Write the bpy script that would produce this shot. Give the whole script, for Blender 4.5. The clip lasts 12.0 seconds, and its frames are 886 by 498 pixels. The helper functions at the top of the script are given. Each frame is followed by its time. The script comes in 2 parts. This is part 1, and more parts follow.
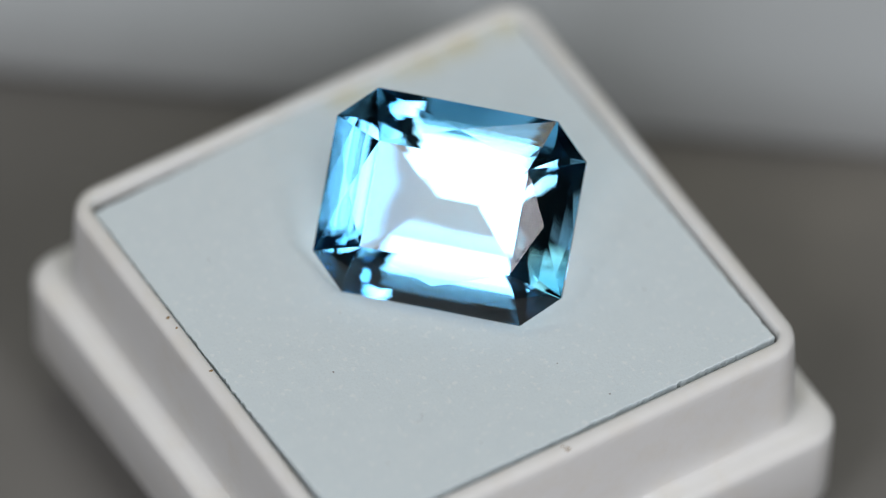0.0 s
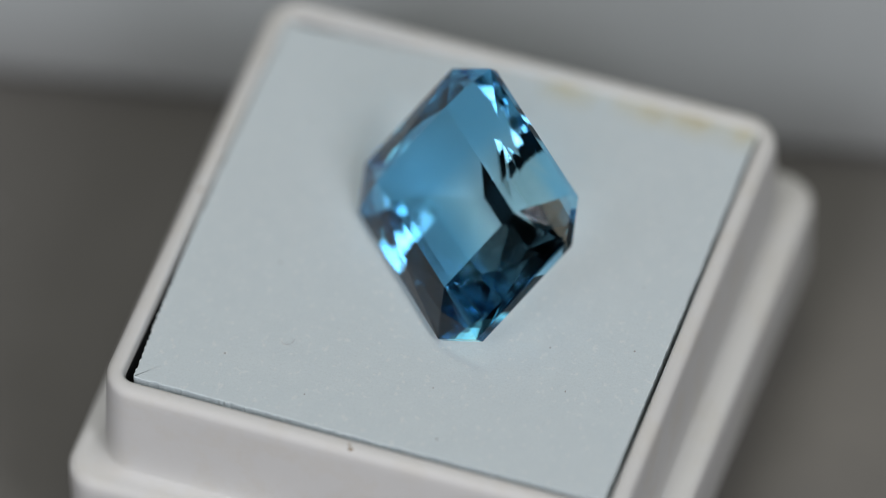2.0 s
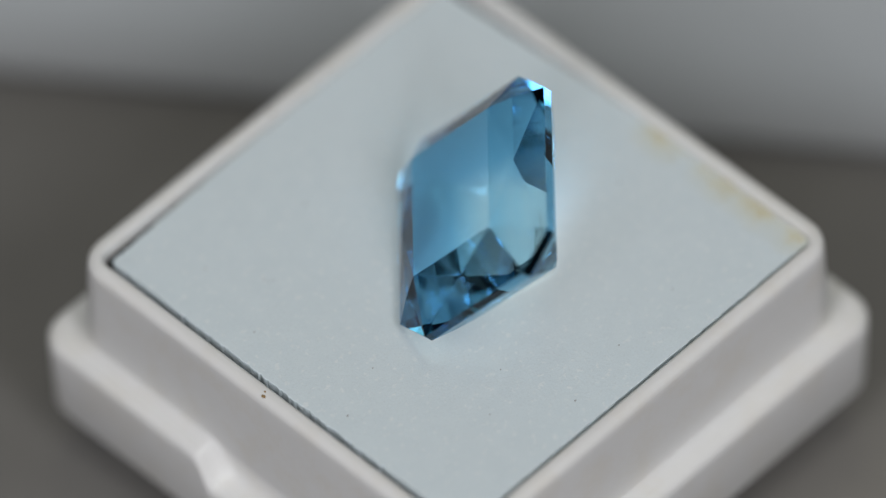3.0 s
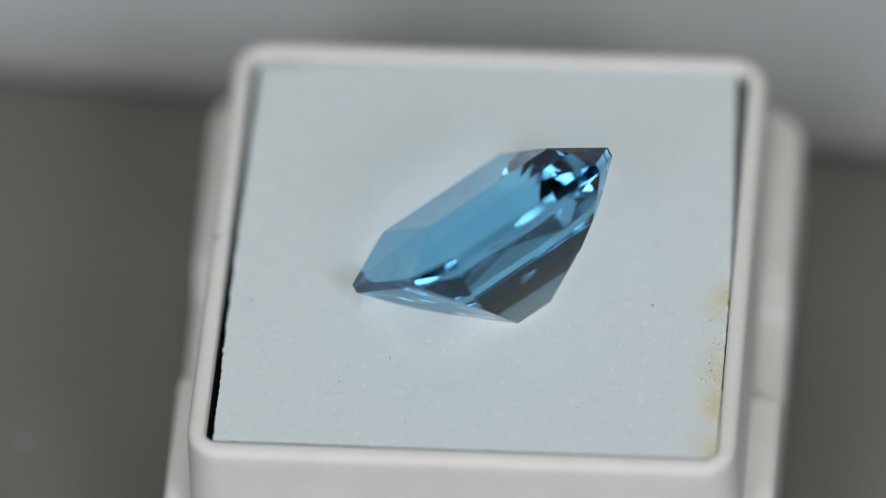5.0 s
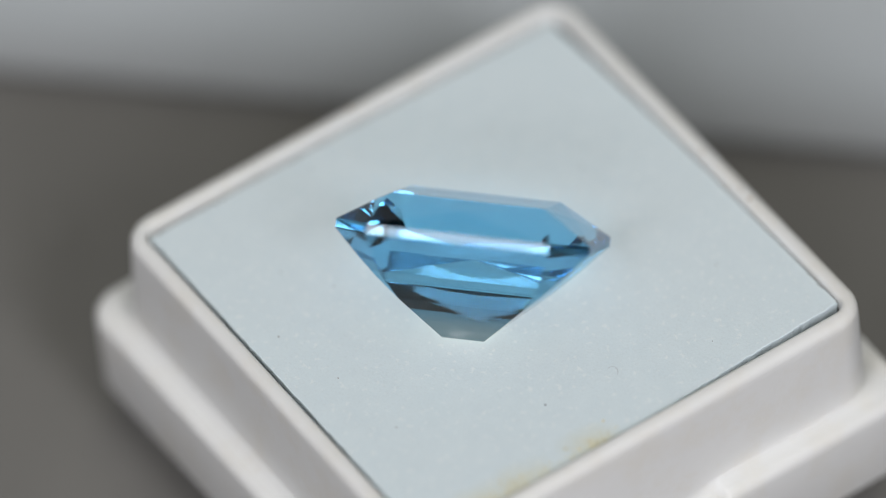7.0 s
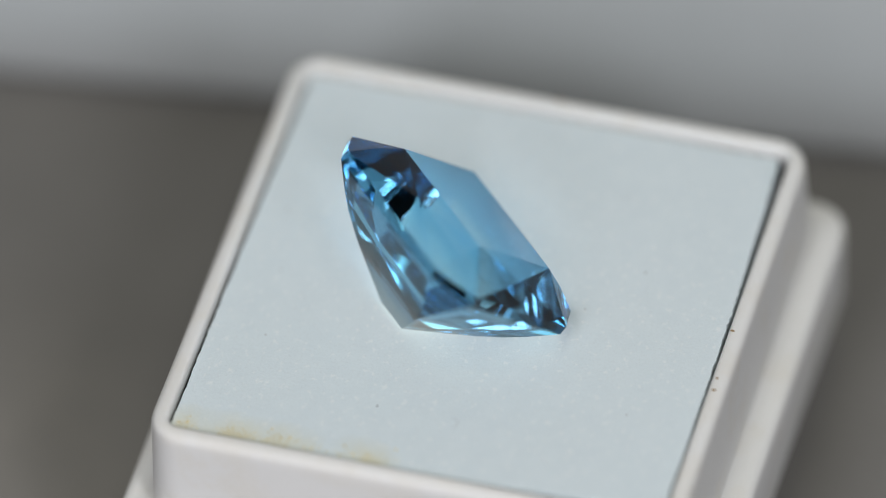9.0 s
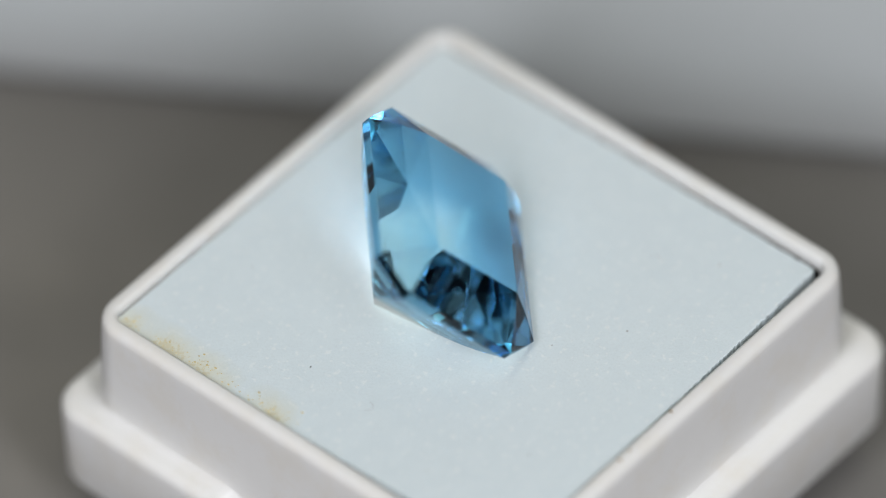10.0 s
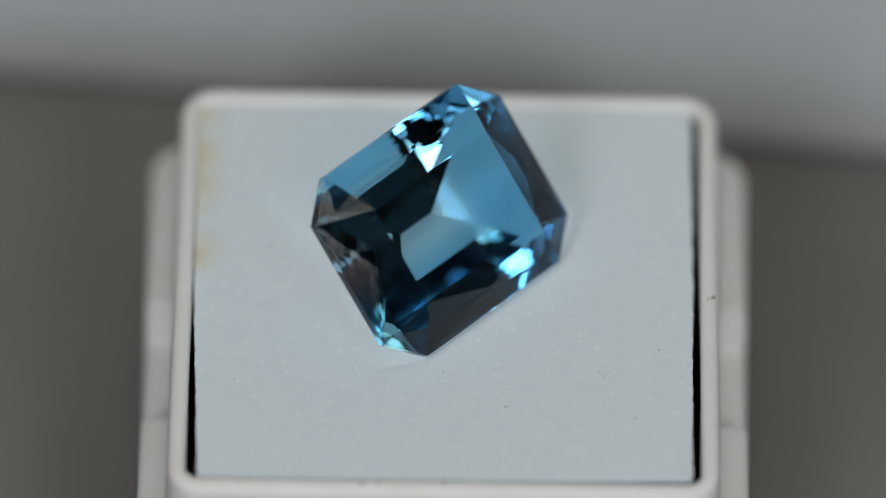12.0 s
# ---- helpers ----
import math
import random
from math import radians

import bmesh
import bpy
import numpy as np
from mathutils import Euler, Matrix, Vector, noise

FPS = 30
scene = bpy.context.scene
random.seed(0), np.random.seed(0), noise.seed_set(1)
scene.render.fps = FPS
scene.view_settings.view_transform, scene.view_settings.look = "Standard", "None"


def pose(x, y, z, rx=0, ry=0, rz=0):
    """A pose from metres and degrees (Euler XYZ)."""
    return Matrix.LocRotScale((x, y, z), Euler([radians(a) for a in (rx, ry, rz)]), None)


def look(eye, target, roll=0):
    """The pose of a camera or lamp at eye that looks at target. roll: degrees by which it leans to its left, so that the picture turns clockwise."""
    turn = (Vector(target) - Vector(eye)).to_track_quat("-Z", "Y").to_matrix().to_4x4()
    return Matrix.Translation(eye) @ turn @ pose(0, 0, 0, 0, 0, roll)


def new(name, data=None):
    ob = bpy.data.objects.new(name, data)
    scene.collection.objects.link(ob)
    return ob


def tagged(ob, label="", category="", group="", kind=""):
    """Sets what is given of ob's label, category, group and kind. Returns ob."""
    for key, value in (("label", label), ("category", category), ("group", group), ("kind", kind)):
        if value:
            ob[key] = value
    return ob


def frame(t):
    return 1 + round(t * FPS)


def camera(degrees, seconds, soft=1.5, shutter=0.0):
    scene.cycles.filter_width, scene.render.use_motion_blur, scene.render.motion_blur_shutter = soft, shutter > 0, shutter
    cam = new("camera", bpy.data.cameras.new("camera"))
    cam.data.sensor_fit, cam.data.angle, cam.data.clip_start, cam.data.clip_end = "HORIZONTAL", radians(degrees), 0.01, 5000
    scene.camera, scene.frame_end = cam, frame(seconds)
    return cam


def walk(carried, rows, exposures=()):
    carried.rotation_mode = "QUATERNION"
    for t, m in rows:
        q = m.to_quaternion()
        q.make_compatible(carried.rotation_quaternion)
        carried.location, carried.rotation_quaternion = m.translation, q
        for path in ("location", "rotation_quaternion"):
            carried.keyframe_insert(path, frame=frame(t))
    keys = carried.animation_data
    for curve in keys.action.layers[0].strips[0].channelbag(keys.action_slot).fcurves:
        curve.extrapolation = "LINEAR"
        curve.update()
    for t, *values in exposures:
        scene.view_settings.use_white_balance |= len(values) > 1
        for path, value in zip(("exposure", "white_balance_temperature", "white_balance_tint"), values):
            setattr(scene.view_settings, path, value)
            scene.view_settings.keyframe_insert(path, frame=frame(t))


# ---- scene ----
# Millimetres of the small things are written as mm * MM.
MM = 0.001

# ---- camera: a close-up lens on a stand ----
cam = camera(5.281, 12.0, soft=1.0)
cam.data.dof.use_dof = True
cam.data.dof.focus_distance = 0.4757
cam.data.dof.aperture_fstop = 11.5
PITCH, ROLL = radians(48.779), -1.572
EYE = Vector((-0.000941, -0.315174, 0.361640))
AIM = EYE + Vector((0, math.cos(PITCH), -math.sin(PITCH)))
walk(cam, [(0.0, look(EYE, AIM, ROLL)), (12.0, look(EYE, AIM, ROLL))],
     exposures=[(0.0, -0.24), (0.5, -0.28), (1.5, -0.42), (3.0, -0.37), (5.0, -0.24), (6.5, -0.02), (9.0, -0.03), (10.5, 0.15), (11.2, -0.08), (12.0, -0.40)])

# ---- world and lights ----
# a cut stone passes light on by many inner reflections
scene.cycles.max_bounces = 24
scene.cycles.glossy_bounces = 16
scene.cycles.transmission_bounces = 16

world = bpy.data.worlds.new("room_air")
scene.world = world
world.use_nodes = True
world.node_tree.nodes["Background"].inputs[0].default_value = (0.9, 0.95, 1.0, 1)
world.node_tree.nodes["Background"].inputs[1].default_value = 0.05


def area_lamp(name, eye, target, size_x, size_y, watts, colour):
    data = bpy.data.lights.new(name, "AREA")
    data.shape, data.size, data.size_y = "RECTANGLE", size_x, size_y
    data.energy, data.color = watts, colour
    ob = new(name, data)
    ob.matrix_world = look(eye, target)
    return ob


# soft lamps on both sides of the camera and below it, one overhead and an added fill
area_lamp("soft_lamp", (-0.212, -0.408, 0.398), (0, 0, 0), 0.165, 0.340, 1.78, (0.95, 0.946, 1.0))
area_lamp("soft_lamp", (0.222, -0.412, 0.378), (0, 0, 0), 0.13, 0.27, 1.60, (0.95, 0.946, 1.0))
area_lamp("low_lamp", (-0.0583, -0.5244, 0.2873), (0, 0, 0), 0.072, 0.040, 0.13, (0.98, 0.94, 0.96))
area_lamp("low_lamp", (0.1089, -0.5124, 0.2925), (0, 0, 0), 0.105, 0.030, 0.14, (0.98, 0.94, 0.96))
area_lamp("overhead_light", (0.10, -0.55, 1.66), (0.10, -0.55, 0), 0.8, 0.5, 3.6, (1.0, 0.995, 0.82))
# added fill with no known source, lifts the shade behind the box
area_lamp("overhead_light", (0.10, 0.40, 1.66), (0.10, 0.40, 0), 0.5, 0.4, 2.4, (1.0, 0.995, 0.82))


# ---- materials ----
def material(name):
    m = bpy.data.materials.new(name)
    m.use_nodes = True
    return m, m.node_tree.nodes, m.node_tree.links, m.node_tree.nodes["Principled BSDF"]


def coords(nodes, links, scale=1.0):
    c = nodes.new("ShaderNodeTexCoord")
    s = nodes.new("ShaderNodeMapping")
    s.inputs["Scale"].default_value = (scale, scale, scale)
    links.new(c.outputs["Object"], s.inputs["Vector"])
    return s.outputs["Vector"]


def noise_tex(nodes, links, vec, scale, detail=3.0, rough=0.55):
    n = nodes.new("ShaderNodeTexNoise")
    n.inputs["Scale"].default_value = scale
    n.inputs["Detail"].default_value = detail
    n.inputs["Roughness"].default_value = rough
    links.new(vec, n.inputs["Vector"])
    return n.outputs["Fac"]


def ramp(nodes, links, fac, stops):
    r = nodes.new("ShaderNodeValToRGB")
    els = r.color_ramp.elements
    while len(els) < len(stops):
        els.new(0.5)
    for e, (pos, col) in zip(els, stops):
        e.position, e.color = pos, (*col, 1)
    links.new(fac, r.inputs["Fac"])
    return r.outputs["Color"]


def bump(nodes, links, bsdf, height, strength, distance):
    b = nodes.new("ShaderNodeBump")
    b.inputs["Strength"].default_value = strength
    b.inputs["Distance"].default_value = distance
    links.new(height, b.inputs["Height"])
    links.new(b.outputs["Normal"], bsdf.inputs["Normal"])


def blend(nodes, links, fac, a, b, mode="MIX"):
    m = nodes.new("ShaderNodeMix")
    m.data_type, m.blend_type = "RGBA", mode
    for sock, v in ((m.inputs[0], fac), (m.inputs[6], a), (m.inputs[7], b)):
        if isinstance(v, (int, float)):
            sock.default_value = v
        elif isinstance(v, tuple):
            sock.default_value = (*v, 1)
        else:
            links.new(v, sock)
    return m.outputs[2]


def calc(nodes, links, op, a, b):
    m = nodes.new("ShaderNodeMath")
    m.operation, m.use_clamp = op, False
    for sock, v in zip(m.inputs, (a, b)):
        if isinstance(v, (int, float)):
            sock.default_value = v
        else:
            links.new(v, sock)
    return m.outputs[0]


def plastic(name, low, high, rough):
    m, n, l, b = material(name)
    v = coords(n, l)
    big = noise_tex(n, l, v, 160, 4)
    fine = noise_tex(n, l, v, 1500, 3)
    # handled plastic: a faint yellow patina in blotches
    worn = ramp(n, l, noise_tex(n, l, v, 420, 5, 0.65), [(0.46, (0, 0, 0)), (0.66, (0.34, 0.34, 0.34))])
    base = blend(n, l, worn, ramp(n, l, big, [(0.3, low), (0.7, high)]), (0.70, 0.665, 0.585))
    l.new(base, b.inputs["Base Color"])
    b.inputs["Roughness"].default_value = rough
    b.inputs["Specular IOR Level"].default_value = 0.3
    bump(n, l, b, calc(n, l, "ADD", calc(n, l, "MULTIPLY", big, 2.0), fine), 0.25, 0.00006)
    return m


def plain(name, colour, rough, spread=0.12, scale=40.0):
    m, n, l, b = material(name)
    v = coords(n, l)
    f = noise_tex(n, l, v, scale, 5)
    lo = tuple(c * (1 - spread) for c in colour)
    hi = tuple(min(1, c * (1 + spread)) for c in colour)
    l.new(ramp(n, l, f, [(0.3, lo), (0.7, hi)]), b.inputs["Base Color"])
    b.inputs["Roughness"].default_value = rough
    bump(n, l, b, noise_tex(n, l, v, scale * 20, 3), 0.2, 0.0001)
    return m


def foam_material():
    m, n, l, b = material("white_foam")
    v = coords(n, l)
    fine = noise_tex(n, l, v, 5200, 4, 0.7)
    mid = noise_tex(n, l, v, 900, 4)
    big = noise_tex(n, l, v, 120, 3)
    base = ramp(n, l, mid, [(0.3, (0.650, 0.738, 0.772)), (0.7, (0.683, 0.768, 0.797))])
    base = blend(n, l, calc(n, l, "MULTIPLY", big, 0.25), base, (0.65, 0.72, 0.74))
    flecks = noise_tex(n, l, v, 2600, 2, 0.5)
    base = blend(n, l, ramp(n, l, flecks, [(0.60, (0, 0, 0)), (0.70, (0.42, 0.42, 0.42))]), base, (0.84, 0.875, 0.87))
    base = blend(n, l, ramp(n, l, noise_tex(n, l, v, 6500, 2), [(0.30, (0.30, 0.30, 0.30)), (0.50, (0, 0, 0))]), base, (0.60, 0.66, 0.68))
    # yellow glue grains in a few clusters along one edge
    sep = n.new("ShaderNodeSeparateXYZ")
    l.new(v, sep.inputs[0])
    edge = n.new("ShaderNodeMapRange")
    edge.inputs[1].default_value, edge.inputs[2].default_value = 0.0106, 0.0125
    l.new(sep.outputs[0], edge.inputs[0])
    near = 0.22
    for y, reach in ((-0.0025, 0.0020), (-0.0071, 0.0026), (-0.0095, 0.0016), (-0.0118, 0.0014)):
        off = calc(n, l, "ABSOLUTE", calc(n, l, "SUBTRACT", sep.outputs[1], y), 0.0)
        hump = n.new("ShaderNodeMapRange")
        hump.inputs[1].default_value, hump.inputs[2].default_value = reach, 0.0
        l.new(off, hump.inputs[0])
        near = calc(n, l, "ADD", near, hump.outputs[0])
    along = n.new("ShaderNodeMapRange")
    along.inputs[1].default_value, along.inputs[2].default_value = 0.0010, -0.0020
    l.new(sep.outputs[1], along.inputs[0])
    patch = noise_tex(n, l, v, 700, 5, 0.65)
    k = calc(n, l, "MULTIPLY", calc(n, l, "MULTIPLY", edge.outputs[0], along.outputs[0]), calc(n, l, "MULTIPLY", near, patch))
    soft = ramp(n, l, k, [(0.06, (0, 0, 0)), (0.45, (1, 1, 1))])
    base = blend(n, l, calc(n, l, "MULTIPLY", soft, 0.52), base, (0.66, 0.62, 0.42))
    spots = noise_tex(n, l, v, 4200, 3, 0.6)
    k2 = calc(n, l, "MULTIPLY", calc(n, l, "POWER", k, 0.6), spots)
    hard = ramp(n, l, k2, [(0.30, (0, 0, 0)), (0.38, (1, 1, 1))])
    base = blend(n, l, calc(n, l, "MULTIPLY", hard, 0.34), base, (0.56, 0.45, 0.17))
    l.new(base, b.inputs["Base Color"])
    b.inputs["Roughness"].default_value = 0.95
    b.inputs["Specular IOR Level"].default_value = 0.15
    bump(n, l, b, fine, 0.45, 0.00005)
    return m


def gem_material():
    m = bpy.data.materials.new("blue_gem")
    m.use_nodes = True
    n, l = m.node_tree.nodes, m.node_tree.links
    n.remove(n["Principled BSDF"])
    # absorption painted by height: pale keel; gloss whitened at top and keel for reflections
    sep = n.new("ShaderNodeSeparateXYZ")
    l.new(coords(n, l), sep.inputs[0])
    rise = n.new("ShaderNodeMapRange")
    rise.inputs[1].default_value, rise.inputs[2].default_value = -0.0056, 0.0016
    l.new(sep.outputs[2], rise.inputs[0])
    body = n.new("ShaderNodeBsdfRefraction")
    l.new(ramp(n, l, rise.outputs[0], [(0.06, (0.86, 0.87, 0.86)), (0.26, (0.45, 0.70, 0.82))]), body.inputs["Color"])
    body.inputs["Roughness"].default_value, body.inputs["IOR"].default_value = 0.0, 1.577
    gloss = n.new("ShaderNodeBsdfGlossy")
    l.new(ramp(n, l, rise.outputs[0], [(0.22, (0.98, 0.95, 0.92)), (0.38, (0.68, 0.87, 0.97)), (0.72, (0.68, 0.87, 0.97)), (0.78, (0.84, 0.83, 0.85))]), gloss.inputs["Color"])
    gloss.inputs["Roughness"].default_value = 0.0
    fresnel = n.new("ShaderNodeFresnel")
    fresnel.inputs["IOR"].default_value = 1.577
    both = n.new("ShaderNodeMixShader")
    l.new(fresnel.outputs[0], both.inputs[0])
    l.new(body.outputs[0], both.inputs[1])
    l.new(gloss.outputs[0], both.inputs[2])
    l.new(both.outputs[0], n["Material Output"].inputs["Surface"])
    return m


def platter_material():
    # matt brown, with a lighter noisy patch near the rim
    m = plain("dark_platter", (0.162, 0.157, 0.146), 0.75, 0.10, 60)
    n, l = m.node_tree.nodes, m.node_tree.links
    b = n["Principled BSDF"]
    v = coords(n, l)
    far = n.new("ShaderNodeVectorMath")
    far.operation = "DISTANCE"
    far.inputs[1].default_value = (0.0095, -0.0260, 0.0)
    l.new(v, far.inputs[0])
    patch = n.new("ShaderNodeMapRange")
    patch.interpolation_type = "SMOOTHSTEP"
    patch.inputs[1].default_value, patch.inputs[2].default_value = 0.022, 0.004
    l.new(far.outputs["Value"], patch.inputs[0])
    k = calc(n, l, "MULTIPLY", patch.outputs[0], noise_tex(n, l, v, 150, 4))
    base = b.inputs["Base Color"].links[0].from_socket
    l.new(blend(n, l, calc(n, l, "MULTIPLY", k, 1.3), base, (0.225, 0.213, 0.19)), b.inputs["Base Color"])
    return m


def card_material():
    # soft blurred boundary put into the colour: brown at its front edge, grey further back
    m = plain("soft_edge_card", (0.362, 0.388, 0.396), 0.8, 0.05, 30)
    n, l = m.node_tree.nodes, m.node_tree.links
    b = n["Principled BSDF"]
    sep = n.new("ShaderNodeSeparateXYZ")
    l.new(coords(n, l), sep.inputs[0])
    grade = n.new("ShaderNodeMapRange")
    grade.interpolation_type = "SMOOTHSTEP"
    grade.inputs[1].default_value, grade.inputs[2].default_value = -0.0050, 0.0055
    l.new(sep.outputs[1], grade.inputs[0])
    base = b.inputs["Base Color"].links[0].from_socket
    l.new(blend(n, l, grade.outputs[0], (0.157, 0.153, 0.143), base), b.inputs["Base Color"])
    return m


BOX_WHITE = plastic("ivory_plastic", (0.738, 0.741, 0.727), (0.768, 0.771, 0.755), 0.75)
# near-black for the turntable's foot and the shade painted in the box's gap
NEAR_BLACK = plain("near_black", (0.012, 0.011, 0.012), 0.8)
FOAM = foam_material()
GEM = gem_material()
PLATTER = platter_material()
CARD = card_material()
DESK = plain("desk_laminate", (0.035, 0.031, 0.028), 0.6)
WALL = plain("wall_paint", (0.045, 0.045, 0.05), 0.9, 0.05, 3)
SPECK = plain("dark_lint", (0.03, 0.035, 0.045), 0.9)
DUST = plain("pale_dust", (0.32, 0.32, 0.32), 0.9)
FIBRE = plain("pale_fibre", (0.42, 0.43, 0.45), 0.9)
GLUE = plain("dried_glue", (0.62, 0.53, 0.27), 0.6, 0.3, 900)
RIMSTAIN = plain("brown_stain", (0.30, 0.20, 0.09), 0.8)


# ---- mesh helpers ----
def mesh_of(bm, name, mat, smooth=False):
    bmesh.ops.recalc_face_normals(bm, faces=bm.faces)
    me = bpy.data.meshes.new(name)
    bm.to_mesh(me)
    bm.free()
    me.materials.append(mat)
    for p in me.polygons:
        p.use_smooth = smooth
    return me


def part(name, bm, mat, parent, label="", smooth=False):
    ob = new(name, mesh_of(bm, name, mat, smooth))
    ob.parent = parent
    if label:
        tagged(ob, label)
    return ob


def round_rect(hx, hy, r, z, steps=8, cx=0.0, cy=0.0):
    pts = []
    for k, (sx, sy) in enumerate(((1, 1), (-1, 1), (-1, -1), (1, -1))):
        for s in range(steps + 1):
            a = (k + s / steps) * math.pi / 2
            pts.append(Vector((cx + sx * (hx - r) + r * math.cos(a), cy + sy * (hy - r) + r * math.sin(a), z)))
    return pts


def loft(rings, cap_first=False, cap_last=False):
    bm = bmesh.new()
    vs = [[bm.verts.new(p) for p in ring] for ring in rings]
    for a, b in zip(vs, vs[1:]):
        n = len(a)
        for i in range(n):
            bm.faces.new((a[i], a[(i + 1) % n], b[(i + 1) % n], b[i]))
    if cap_first:
        bm.faces.new(vs[0])
    if cap_last:
        bm.faces.new(vs[-1])
    return bm


def block(x0, x1, y0, y1, z0, z1, bev=0.0):
    bm = bmesh.new()
    bmesh.ops.create_cube(bm, size=1)
    for v in bm.verts:
        v.co = Vector(((x0 + x1) / 2 + v.co.x * (x1 - x0), (y0 + y1) / 2 + v.co.y * (y1 - y0), (z0 + z1) / 2 + v.co.z * (z1 - z0)))
    if bev:
        bmesh.ops.bevel(bm, geom=bm.edges[:], offset=bev, segments=2, affect="EDGES", profile=0.5)
    return bm


# ---- the setting ----
PLATTER_Z = -14.8 * MM
DESK_Z = -23 * MM


def build_room():
    w, lo, hi, t = 1.5, -0.76, 1.7, 0.1
    for name, b in (("floor", (-w - t, w + t, -w - t, w + t, lo - t, lo)), ("ceiling", (-w - t, w + t, -w - t, w + t, hi, hi + t)),
                    ("wall_west", (-w - t, -w, -w, w, lo, hi)), ("wall_east", (w, w + t, -w, w, lo, hi)),
                    ("wall_north", (-w - t, w + t, w, w + t, lo, hi)), ("wall_south", (-w - t, w + t, -w - t, -w, lo, hi))):
        tagged(new(name, mesh_of(block(*b), name, WALL)), "plain dark grey room " + name.split("_")[0], name.split("_")[0], kind="structure")
    desk = new("desk")
    desk.matrix_world = pose(0, 0, DESK_Z)
    tagged(desk, "dark brown laminate desk under the turntable", "desk")
    part("desktop", block(-0.7, 0.7, -0.45, 0.6, -0.03, 0.0, 0.003), DESK, desk)
    for sx in (-0.64, 0.64):
        for sy in (-0.39, 0.54):
            part("leg", block(sx - 0.025, sx + 0.025, sy - 0.025, sy + 0.025, lo - DESK_Z, -0.03), DESK, desk)


def build_backdrop():
    # a grey sheet: its front edge reaches just over the rear of the platter, behind it curves up
    top = new("backdrop")
    top.matrix_world = pose(0, 0.0231, PLATTER_Z + 0.0010, 0, 0, -9.3)
    tagged(top, "curved matt grey backdrop sheet standing behind the turntable", "backdrop")
    bm = bmesh.new()
    prof = [(0.0, 0.0), (0.020, 0.005), (0.045, 0.014), (0.070, 0.028), (0.090, 0.044), (0.105, 0.062), (0.116, 0.082), (0.123, 0.104), (0.127, 0.126)]
    cols = [[bm.verts.new((x, y, z)) for y, z in prof] for x in np.linspace(-0.2, 0.2, 9)]
    for a, b in zip(cols, cols[1:]):
        for i in range(len(prof) - 1):
            bm.faces.new((a[i], a[i + 1], b[i + 1], b[i]))
    bmesh.ops.recalc_face_normals(bm, faces=bm.faces)
    bmesh.ops.solidify(bm, geom=bm.faces[:], thickness=0.0006)
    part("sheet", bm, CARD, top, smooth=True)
    foot = DESK_Z - PLATTER_Z - 0.0012
    for x in (-0.12, 0.12):
        ring = lambda y, z: [Vector((x + dx, y + dy, z)) for dx, dy in ((-0.004, -0.002), (0.004, -0.002), (0.004, 0.002), (-0.004, 0.002))]
        part("strut", loft([ring(0.124, 0.100), ring(0.175, foot)], True, True), DESK, top)


# ---- turning things: all are built round the turntable's axis ----
BOX_AT = Matrix.Translation((0.85 * MM, 1.20 * MM, 0.05 * MM)) @ Matrix.Rotation(radians(-2.4), 4, "Z") @ Matrix.Rotation(radians(1.31), 4, "X") @ Matrix.Rotation(radians(-1.57), 4, "Y")


def build_platter():
    top = new("turntable")
    tagged(top, "dark brown matt round turntable platter with dust specks", "turntable")
    n = 96

    def ring(r, z):
        return [Vector((r * math.cos(2 * math.pi * i / n), r * math.sin(2 * math.pi * i / n), z)) for i in range(n)]
    R = 46 * MM
    plate = part("plate", loft([ring(R - 0.8 * MM, 0), ring(R - 0.2 * MM, -0.2 * MM), ring(R, -0.8 * MM), ring(R, -3 * MM), ring(R - 1 * MM, -3.5 * MM)], True, True), PLATTER, top)
    rng = random.Random(8)
    for x, y, r in ((-22.75, 0.8, 0.32), (10.1, 28.7, 0.35), (-26.0, -7.5, 0.25), (18.0, -20.5, 0.25), (3.5, -29.0, 0.22), (27.5, 6.0, 0.25), (-17.5, 21.5, 0.22)):
        bm = bmesh.new()
        bmesh.ops.create_icosphere(bm, subdivisions=1, radius=1)
        for v in bm.verts:
            k = rng.uniform(0.7, 1.2)
            v.co = Vector((x + v.co.x * r * k, y + v.co.y * r * k * 0.7, v.co.z * 0.12)) * MM
        part("dust_speck", bm, DUST, plate, "pale grey dust speck")
    part("foot", loft([ring(30 * MM, -3.5 * MM), ring(31 * MM, DESK_Z - PLATTER_Z)], True, True), NEAR_BLACK, top)
    return top


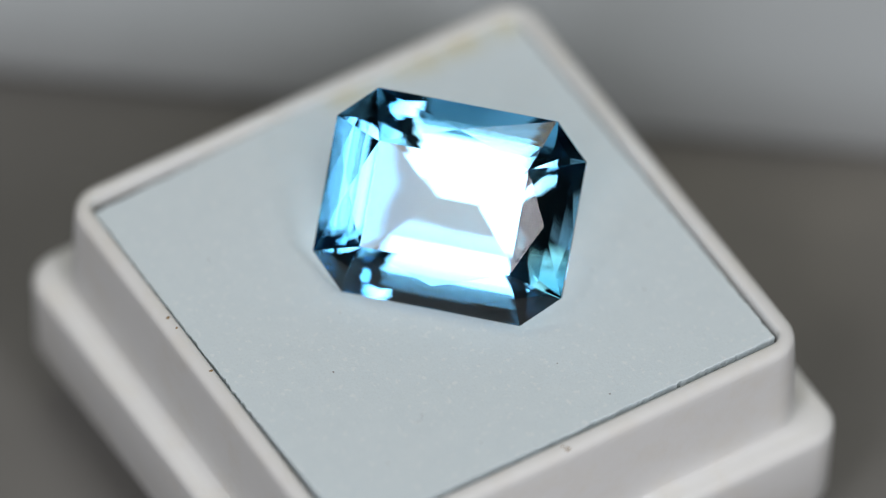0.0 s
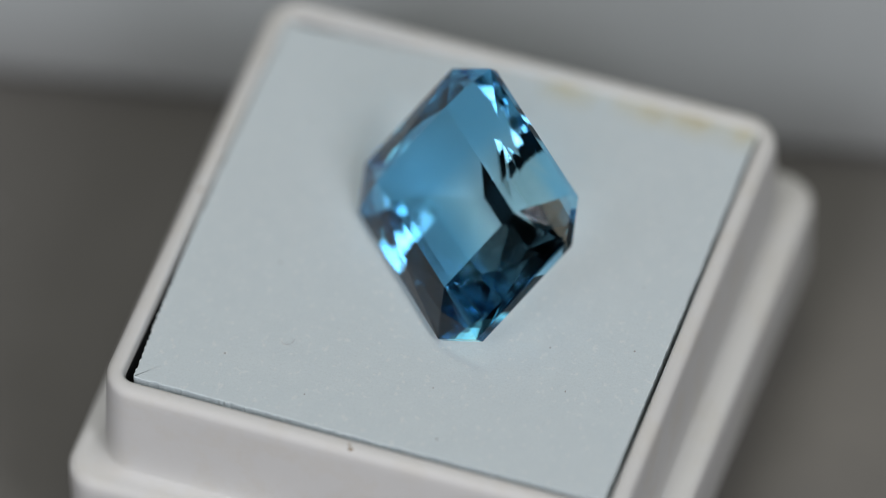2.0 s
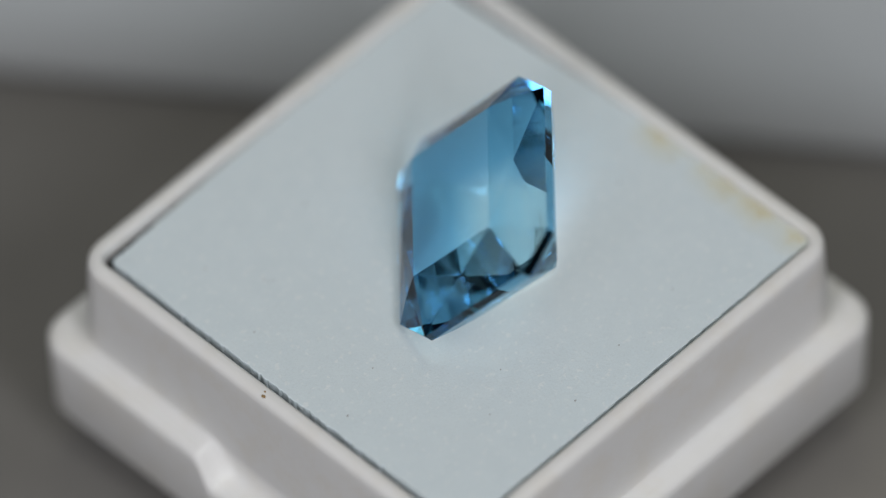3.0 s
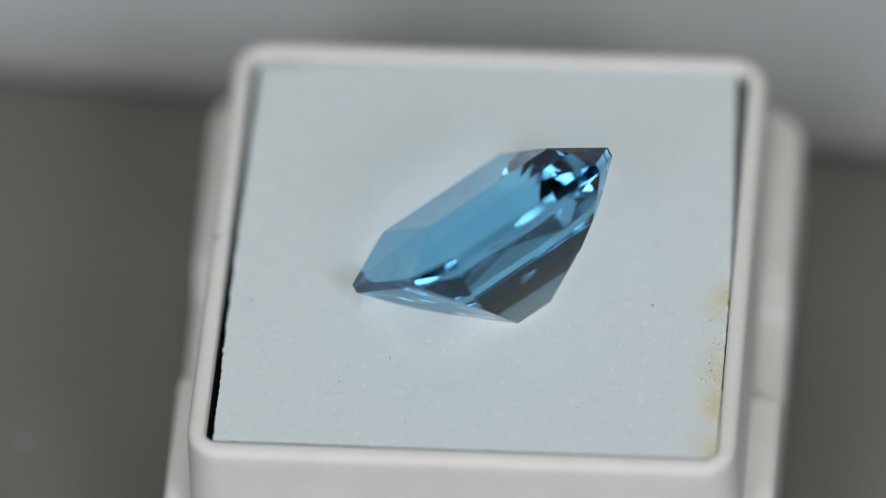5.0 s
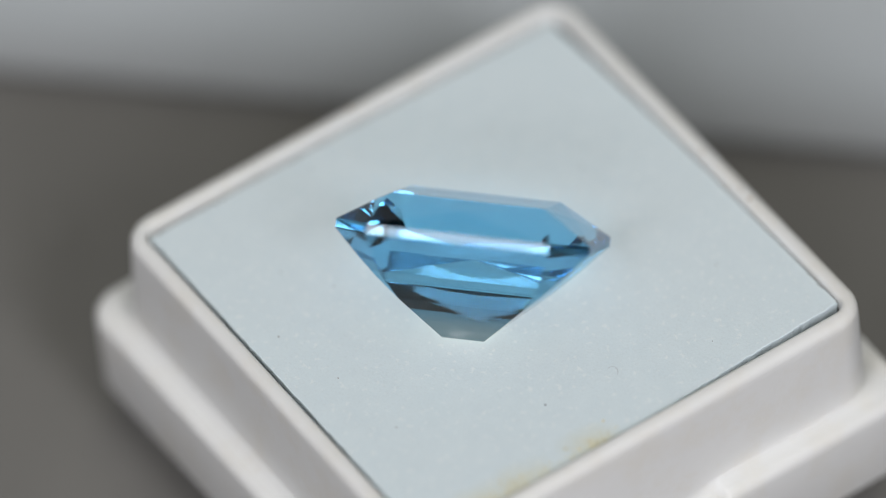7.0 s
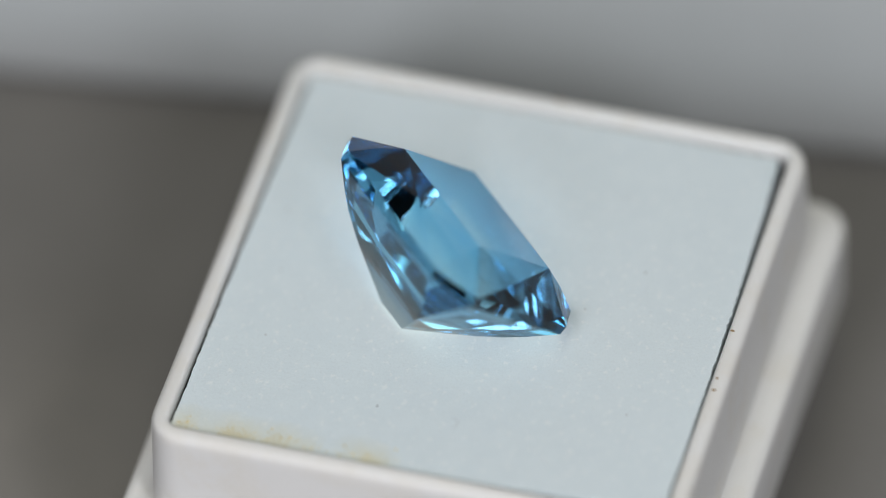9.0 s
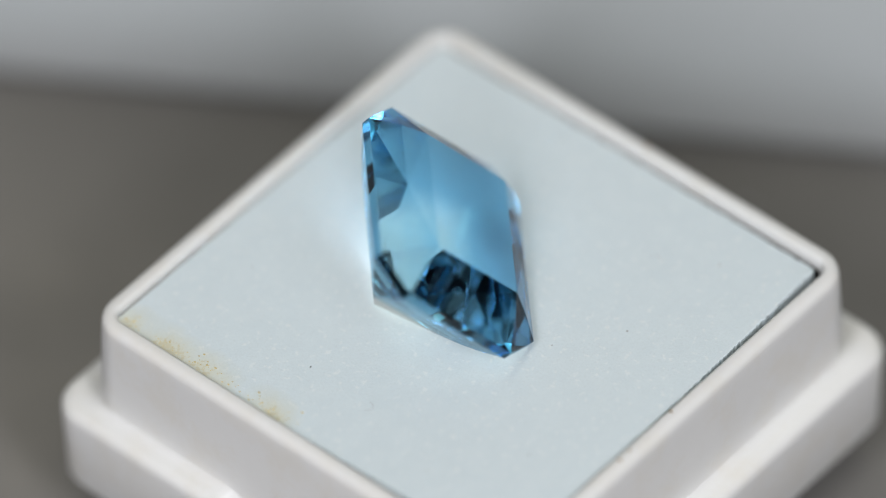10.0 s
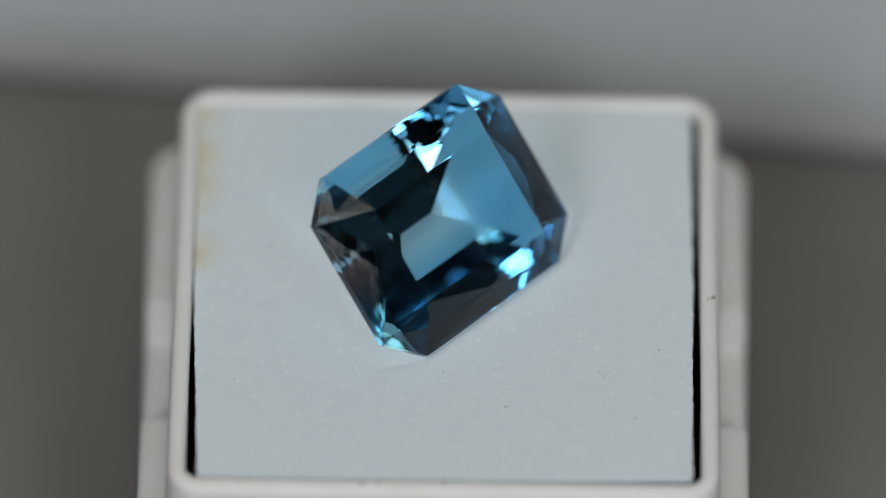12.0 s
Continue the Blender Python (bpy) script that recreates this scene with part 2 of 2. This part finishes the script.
def build_box():
    top = new("gem_box")
    tagged(top, "open square ivory plastic gem box with stepped base", "box")
    # upper tray wall: outer 27.2 mm, inner 24.8 mm, rounded lip
    o, i = 13.58 * MM, 12.66 * MM
    zr = 0.28 * MM
    prof = [(i, 0.7, -5.0), (i, 0.7, zr / MM - 0.32), (i + 0.05 * MM, 0.75, zr / MM - 0.1), (i + 0.14 * MM, 0.82, zr / MM - 0.02), (i + 0.24 * MM, 0.9, zr / MM),
            (o - 0.46 * MM, 1.36, zr / MM), (o - 0.30 * MM, 1.52, zr / MM - 0.04), (o - 0.15 * MM, 1.66, zr / MM - 0.13), (o - 0.05 * MM, 1.75, zr / MM - 0.27), (o, 1.8, zr / MM - 0.46), (o + 0.02 * MM, 1.8, zr / MM - 0.9),
            (o + 0.16 * MM, 1.9, -5.0), (o + 0.17 * MM, 1.9, -5.64)]
    tray = part("tray", loft([round_rect(h, h, r * MM, z * MM) for h, r, z in prof]), BOX_WHITE, top, smooth=True)
    b = 15.2 * MM
    zs = -5.6
    prof = [(o + 0.12 * MM, 1.9, zs - 0.02), (b - 0.62 * MM, 1.55, zs), (b - 0.34 * MM, 1.7, zs - 0.04), (b - 0.12 * MM, 1.8, zs - 0.18), (b, 1.85, zs - 0.42), (b, 1.85, zs - 0.8),
            (b - 0.08 * MM, 1.9, -10.6), (b - 0.2 * MM, 1.9, -10.85), (b - 2.2 * MM, 1.8, -11.0)]
    # the shoulder dips into a finger notch in the middle of two opposite sides
    stops = [-4.5] + [-4.1 + 0.13 * k for k in range(11)] + [-2.4, 0.0, 2.1] + [2.5 + 0.13 * k for k in range(11)] + [4.2]

    def notched(h, r, z):
        pts, ring = [], round_rect(h, h, r * MM, z * MM)
        for p, q in zip(ring, ring[1:] + ring[:1]):
            pts.append(p)
            if abs(q.y - p.y) > 10 * MM:
                ys = stops if q.y > p.y else stops[::-1]
                pts += [Vector((p.x, y * MM, p.z)) for y in ys]
        for p in pts:
            if z > -6.6 and abs(p.x) > 13 * MM and abs(p.y) < 5 * MM and abs(p.x) > h - 1 * MM:
                f = min(1.0, max(0.0, (p.y / MM + 4.1) / 1.3)) * min(1.0, max(0.0, (3.8 - p.y / MM) / 1.3))
                p.z -= 1.9 * MM * f * f * (3 - 2 * f)
        return pts
    rings = [notched(h, r, z) for h, r, z in prof]
    # the tray's wall runs on down into the notch
    top_ring = [Vector((p.x, p.y, zs * MM)) for p in rings[0]]
    rings.insert(0, top_ring)
    foot = [Vector((p.x * 0.83, p.y * 0.83, -16 * MM)) for p in rings[-1]]
    inv = BOX_AT.inverted()
    flat = []
    for p in foot:
        w = BOX_AT @ p
        w.z = PLATTER_Z
        flat.append(inv @ w)
    part("base", loft(rings + [flat], False, True), BOX_WHITE, top, smooth=True)
    # brown marks on the lip and a dark fleck on the wall
    rng = random.Random(5)
    for x, y, z, r, mat in ((-13.3, 0.35, zr / MM - 0.02, 0.09, RIMSTAIN), (-13.05, 0.5, zr / MM, 0.06, RIMSTAIN), (-0.05, 12.9, zr / MM, 0.08, RIMSTAIN), (4.0, 13.0, zr / MM, 0.10, RIMSTAIN),
                            (3.2, 12.95, zr / MM, 0.07, RIMSTAIN), (-13.62, -7.4, -3.0, 0.07, SPECK), (7.2, -13.6, -2.4, 0.05, SPECK)):
        bm = bmesh.new()
        bmesh.ops.create_icosphere(bm, subdivisions=1, radius=1)
        for v in bm.verts:
            k = rng.uniform(0.6, 1.3)
            v.co = Vector((x + v.co.x * r * k * (1.0 if z > 0 else 0.4), y + v.co.y * r * k * 1.5, z + v.co.z * (0.03 if z > 0 else r * 1.3))) * MM
        part("mark", bm, mat, tray, "small brown mark")
    # added near-black surface paints the shade deep in the gap round the foam
    part("gap_shade", loft([round_rect(i - 0.02 * MM, i - 0.02 * MM, 0.9 * MM, -0.45 * MM), round_rect(i - 0.03 * MM, i - 0.03 * MM, 0.9 * MM, -4.8 * MM)], False, True), NEAR_BLACK, top, "near-black band standing in for shade in the narrow gap")
    return top


def build_foam():
    top = new("foam_pad")
    tagged(top, "white foam pad with a yellowed glue stain along one edge", "foam pad")
    # the cut is a little out of square, so the gap to the tray varies
    outline = [(12.62, -12.47), (12.60, -0.4), (12.42, 4.0), (12.05, 12.54), (4.0, 12.55), (-2.8, 12.46), (-8.0, 12.30), (-12.22, 12.10), (-12.30, 0.0), (-12.25, -12.40)]
    n = 90
    rings = []
    # the last ring lies inside the torn edge, on the flat top
    for inset, z in ((0.0, -4.5), (0.0, -0.05), (0.015, -0.015), (0.05, 0.0), (None, 0.0)):
        pts = []
        for (ax, ay), (bx, by) in zip(outline, outline[1:] + outline[:1]):
            along = Vector((bx - ax, by - ay)).normalized()
            nx, ny = along.y, -along.x
            for k in range(n):
                f = k / n
                x, y = ax + (bx - ax) * f, ay + (by - ay) * f
                if inset is None:
                    pts.append(Vector((x * 0.9 * MM, y * 0.9 * MM, z * MM)))
                    continue
                torn = 1.8 if x < -11 or (y > 11.5 and x < 0) else 0.8
                d = 0.05 * noise.noise(Vector((x * 2.1, y * 2.1, 7))) + torn * (0.035 * noise.noise(Vector((x * 5, y * 5, 3))) + 0.025 * noise.noise(Vector((x * 12, y * 12, 5))))
                d = min(d, 0.07) - inset
                pts.append(Vector(((x + nx * d) * MM, (y + ny * d) * MM, z * MM)))
        rings.append(pts)
    pad = part("pad", loft(rings, True, True), FOAM, top)
    rng = random.Random(3)
    for x, y, r, mat, label in ((8.83, -2.9, 0.055, SPECK, "black speck"), (-6.34, -8.47, 0.05, DUST, "grey speck"), (-3.94, -6.89, 0.045, DUST, "grey speck"), (-2.84, -10.94, 0.06, DUST, "grey speck"),
                                (-3.02, 7.62, 0.055, DUST, "grey speck"), (0.1, 5.36, 0.045, DUST, "grey speck"), (-11.2, -3.4, 0.06, DUST, "grey speck"),
                                (5.6, -9.6, 0.05, DUST, "grey speck"), (-9.4, 8.3, 0.05, DUST, "grey speck"), (-8.2, -2.2, 0.04, DUST, "grey speck"), (1.2, -10.1, 0.045, DUST, "grey speck"),
                                (6.4, 9.2, 0.05, DUST, "grey speck"), (-10.6, 3.7, 0.045, DUST, "grey speck"), (10.4, 6.1, 0.04, DUST, "grey speck")):
        bm = bmesh.new()
        bmesh.ops.create_icosphere(bm, subdivisions=1, radius=1)
        for v in bm.verts:
            k = rng.uniform(0.7, 1.25)
            v.co = Vector((x + v.co.x * r * k * 1.2, y + v.co.y * r * k * 0.8, 0.02 + v.co.z * r * 0.5)) * MM
        part("speck", bm, mat, pad, label)
    grains = random.Random(21)
    for y0, spread, count in ((-2.5, 1.3, 16), (-7.1, 1.6, 18), (-9.6, 1.2, 14), (-11.7, 0.6, 9), (-4.8, 3.0, 10)):
        for _ in range(count):
            x, y = 12.45 - abs(grains.gauss(0, 0.42)), max(-12.1, grains.gauss(y0, spread * 0.6))
            r = grains.choice((0.025, 0.03, 0.035, 0.045, 0.06))
            bm = bmesh.new()
            bmesh.ops.create_icosphere(bm, subdivisions=1, radius=1)
            for v in bm.verts:
                k = grains.uniform(0.7, 1.3)
                v.co = Vector((x + v.co.x * r * k, y + v.co.y * r * k * 1.3, 0.01 + v.co.z * r * 0.6)) * MM
            part("glue_grain", bm, GLUE, pad, "ochre grain of dried glue")
    for x, y, turn in ((9.0, 0.97, 0.4), (-7.6, 5.6, 2.1)):
        pts = [Vector((x + 0.38 * math.cos(turn + a * 0.5) * (1 - a * 0.07), y + 0.30 * math.sin(turn + a * 0.5), 0.02 + 0.01 * a)) for a in range(7)]
        rings2 = []
        for p in pts:
            rings2.append([(p + Vector((0.010 * math.cos(q), 0.010 * math.sin(q), 0.008 * math.sin(q * 2)))) * MM for q in (0, 1.57, 3.14, 4.71)])
        part("fibre", loft(rings2, True, True), FIBRE, top, "fine grey curled fibre")
    return top


GEM_AT = Matrix(((-0.7388, 0.4659, -0.4870, 0.944 * MM), (-0.6733, -0.5416, 0.5033, 0.092 * MM), (-0.0292, 0.6997, 0.7138, 4.205 * MM), (0, 0, 0, 1)))
GEM_AT = Matrix.LocRotScale(GEM_AT.translation, GEM_AT.to_quaternion(), None)


def octagon(hx, hy, cx, cy, z):
    return [(x, y, z) for x, y in ((-hx, cy), (-cx, hy), (cx, hy), (hx, cy), (hx, -cy), (cx, -hy), (-cx, -hy), (-hx, -cy))]


def facets(faces):
    """A mesh of flat facets, each facing away from the stone's middle."""
    bm = bmesh.new()
    made = {}
    for face in faces:
        pts = [Vector(p) for p in face]
        mid = sum(pts, Vector()) / len(pts)
        if (pts[1] - pts[0]).cross(pts[2] - pts[0]).dot(mid - Vector((0, 0, -1.5))) < 0:
            pts.reverse()
        vs = []
        for p in pts:
            key = tuple(round(c, 4) for c in p)
            if key not in made:
                made[key] = bm.verts.new(p * MM)
            vs.append(made[key])
        bm.faces.new(vs)
    return bm


def gem_part(name, faces, parent):
    bm = facets(faces)
    me = bpy.data.meshes.new(name)
    bm.to_mesh(me)
    bm.free()
    me.materials.append(GEM)
    ob = new(name, me)
    ob.parent = parent
    return ob


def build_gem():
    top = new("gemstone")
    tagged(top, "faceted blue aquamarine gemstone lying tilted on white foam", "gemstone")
    gt = octagon(6.35, 5.17, 4.56, 3.43, 0.03)
    gb = octagon(6.35, 5.17, 4.56, 3.43, -0.45)
    t = [(-3.81, 2.67, 1.54), (3.81, 2.67, 1.54), (3.81, -2.67, 1.54), (-3.81, -2.67, 1.54)]
    mids = [(0, 3.96, 1.07), (5.02, 0, 0.98), (0, -3.96, 1.07), (-5.02, 0, 0.965)]
    low = [(0, 4.89, -0.82), (6.05, 0, -0.82), (0, -4.89, -0.82), (-6.05, 0, -0.82)]
    r1 = octagon(5.04, 3.95, 4.13, 3.06, -1.85)
    r2 = octagon(4.19, 3.15, 3.81, 2.78, -2.69)
    r3 = [(-3.06, 2.08, -3.74), (3.06, 2.08, -3.74), (3.06, -2.08, -3.74), (-3.06, -2.08, -3.74)]
    k0, k1 = (-1.06, 0.1, -5.56), (1.06, 0.1, -5.56)
    corners = ((0, 1), (2, 3), (4, 5), (6, 7))
    sides = ((1, 2), (3, 4), (5, 6), (7, 0))
    crown, pavilion = [], []
    # a raised point on each corner's edge to the long side, and one in the corner itself
    knee = {}
    for k, (a, b) in enumerate(corners):
        lng, sht = (b, a) if k in (0, 2) else (a, b)
        gl, gs, tk = Vector(gt[lng]), Vector(gt[sht]), Vector(t[k])
        c = gl.lerp(tk, 0.54) + Vector((0.05 * (1 if gl.x > 0 else -1), 0, 0.09))
        x = 0.52 * gs + 0.31 * tk + 0.17 * gl + Vector((0, 0, 0.025))
        knee[lng] = tuple(c)
        c, x = tuple(c), tuple(x)
        crown += [(gt[lng], gt[sht], x), (gt[lng], x, c), (gt[sht], x, t[k]), (x, c, t[k])]
        pavilion += [(gb[a], gb[b], r1[b], r1[a]), (r1[a], r1[b], r2[b], r2[a]), (r2[a], r2[b], r3[k])]
    # each side: four triangles that meet at a raised middle point, above and below the girdle
    for k, (a, b) in enumerate(sides):
        j, m, q = (k + 1) % 4, mids[k], low[k]
        crown += [(gt[a], gt[b], m), (t[j], t[k], m)]
        for g, tt in ((a, t[k]), (b, t[j])):
            crown += [(gt[g], knee[g], m), (knee[g], tt, m)] if g in knee and k in (0, 2) else [(gt[g], tt, m)]
        pavilion += [(gb[a], gb[b], q), (gb[b], r1[b], q), (r1[b], r1[a], q), (r1[a], gb[a], q), (r1[a], r1[b], r2[b], r2[a]), (r2[a], r2[b], r3[j], r3[k])]
    pavilion += [(r3[0], r3[1], k1, k0), (r3[1], r3[2], k1), (r3[2], r3[3], k0, k1), (r3[3], r3[0], k0)]
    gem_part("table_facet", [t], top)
    # crown and pavilion shadows are off, in place of light passing to the foam
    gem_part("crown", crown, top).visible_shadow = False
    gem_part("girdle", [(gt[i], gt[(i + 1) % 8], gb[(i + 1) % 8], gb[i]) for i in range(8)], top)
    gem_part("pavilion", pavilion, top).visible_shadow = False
    return top


build_room()
build_backdrop()
turntable = build_platter()
gem_box = build_box()
foam_pad = build_foam()
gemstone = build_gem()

# ---- what moves: everything on the platter turns with it ----
TURN = [(0.0, 122.67), (0.5, 110.09), (1.0, 97.54), (1.5, 85.04), (2.0, 72.47), (2.5, 59.79), (3.2, 42.05), (4.0, 21.7), (4.8, 1.41), (5.5, -16.09),
        (6.0, -28.88), (6.5, -41.69), (7.0, -54.29), (8.0, -79.4), (9.0, -104.49), (9.5, -116.79), (10.0, -129.3), (10.5, -141.94), (11.0, -154.51), (11.5, -167.03), (12.0, -179.45)]


def motions():
    for thing, rest in ((turntable, pose(0, 0, PLATTER_Z)), (gem_box, BOX_AT), (foam_pad, BOX_AT), (gemstone, GEM_AT)):
        walk(thing, [(t, pose(0, 0, 0, 0, 0, a) @ rest) for t, a in TURN])


motions()
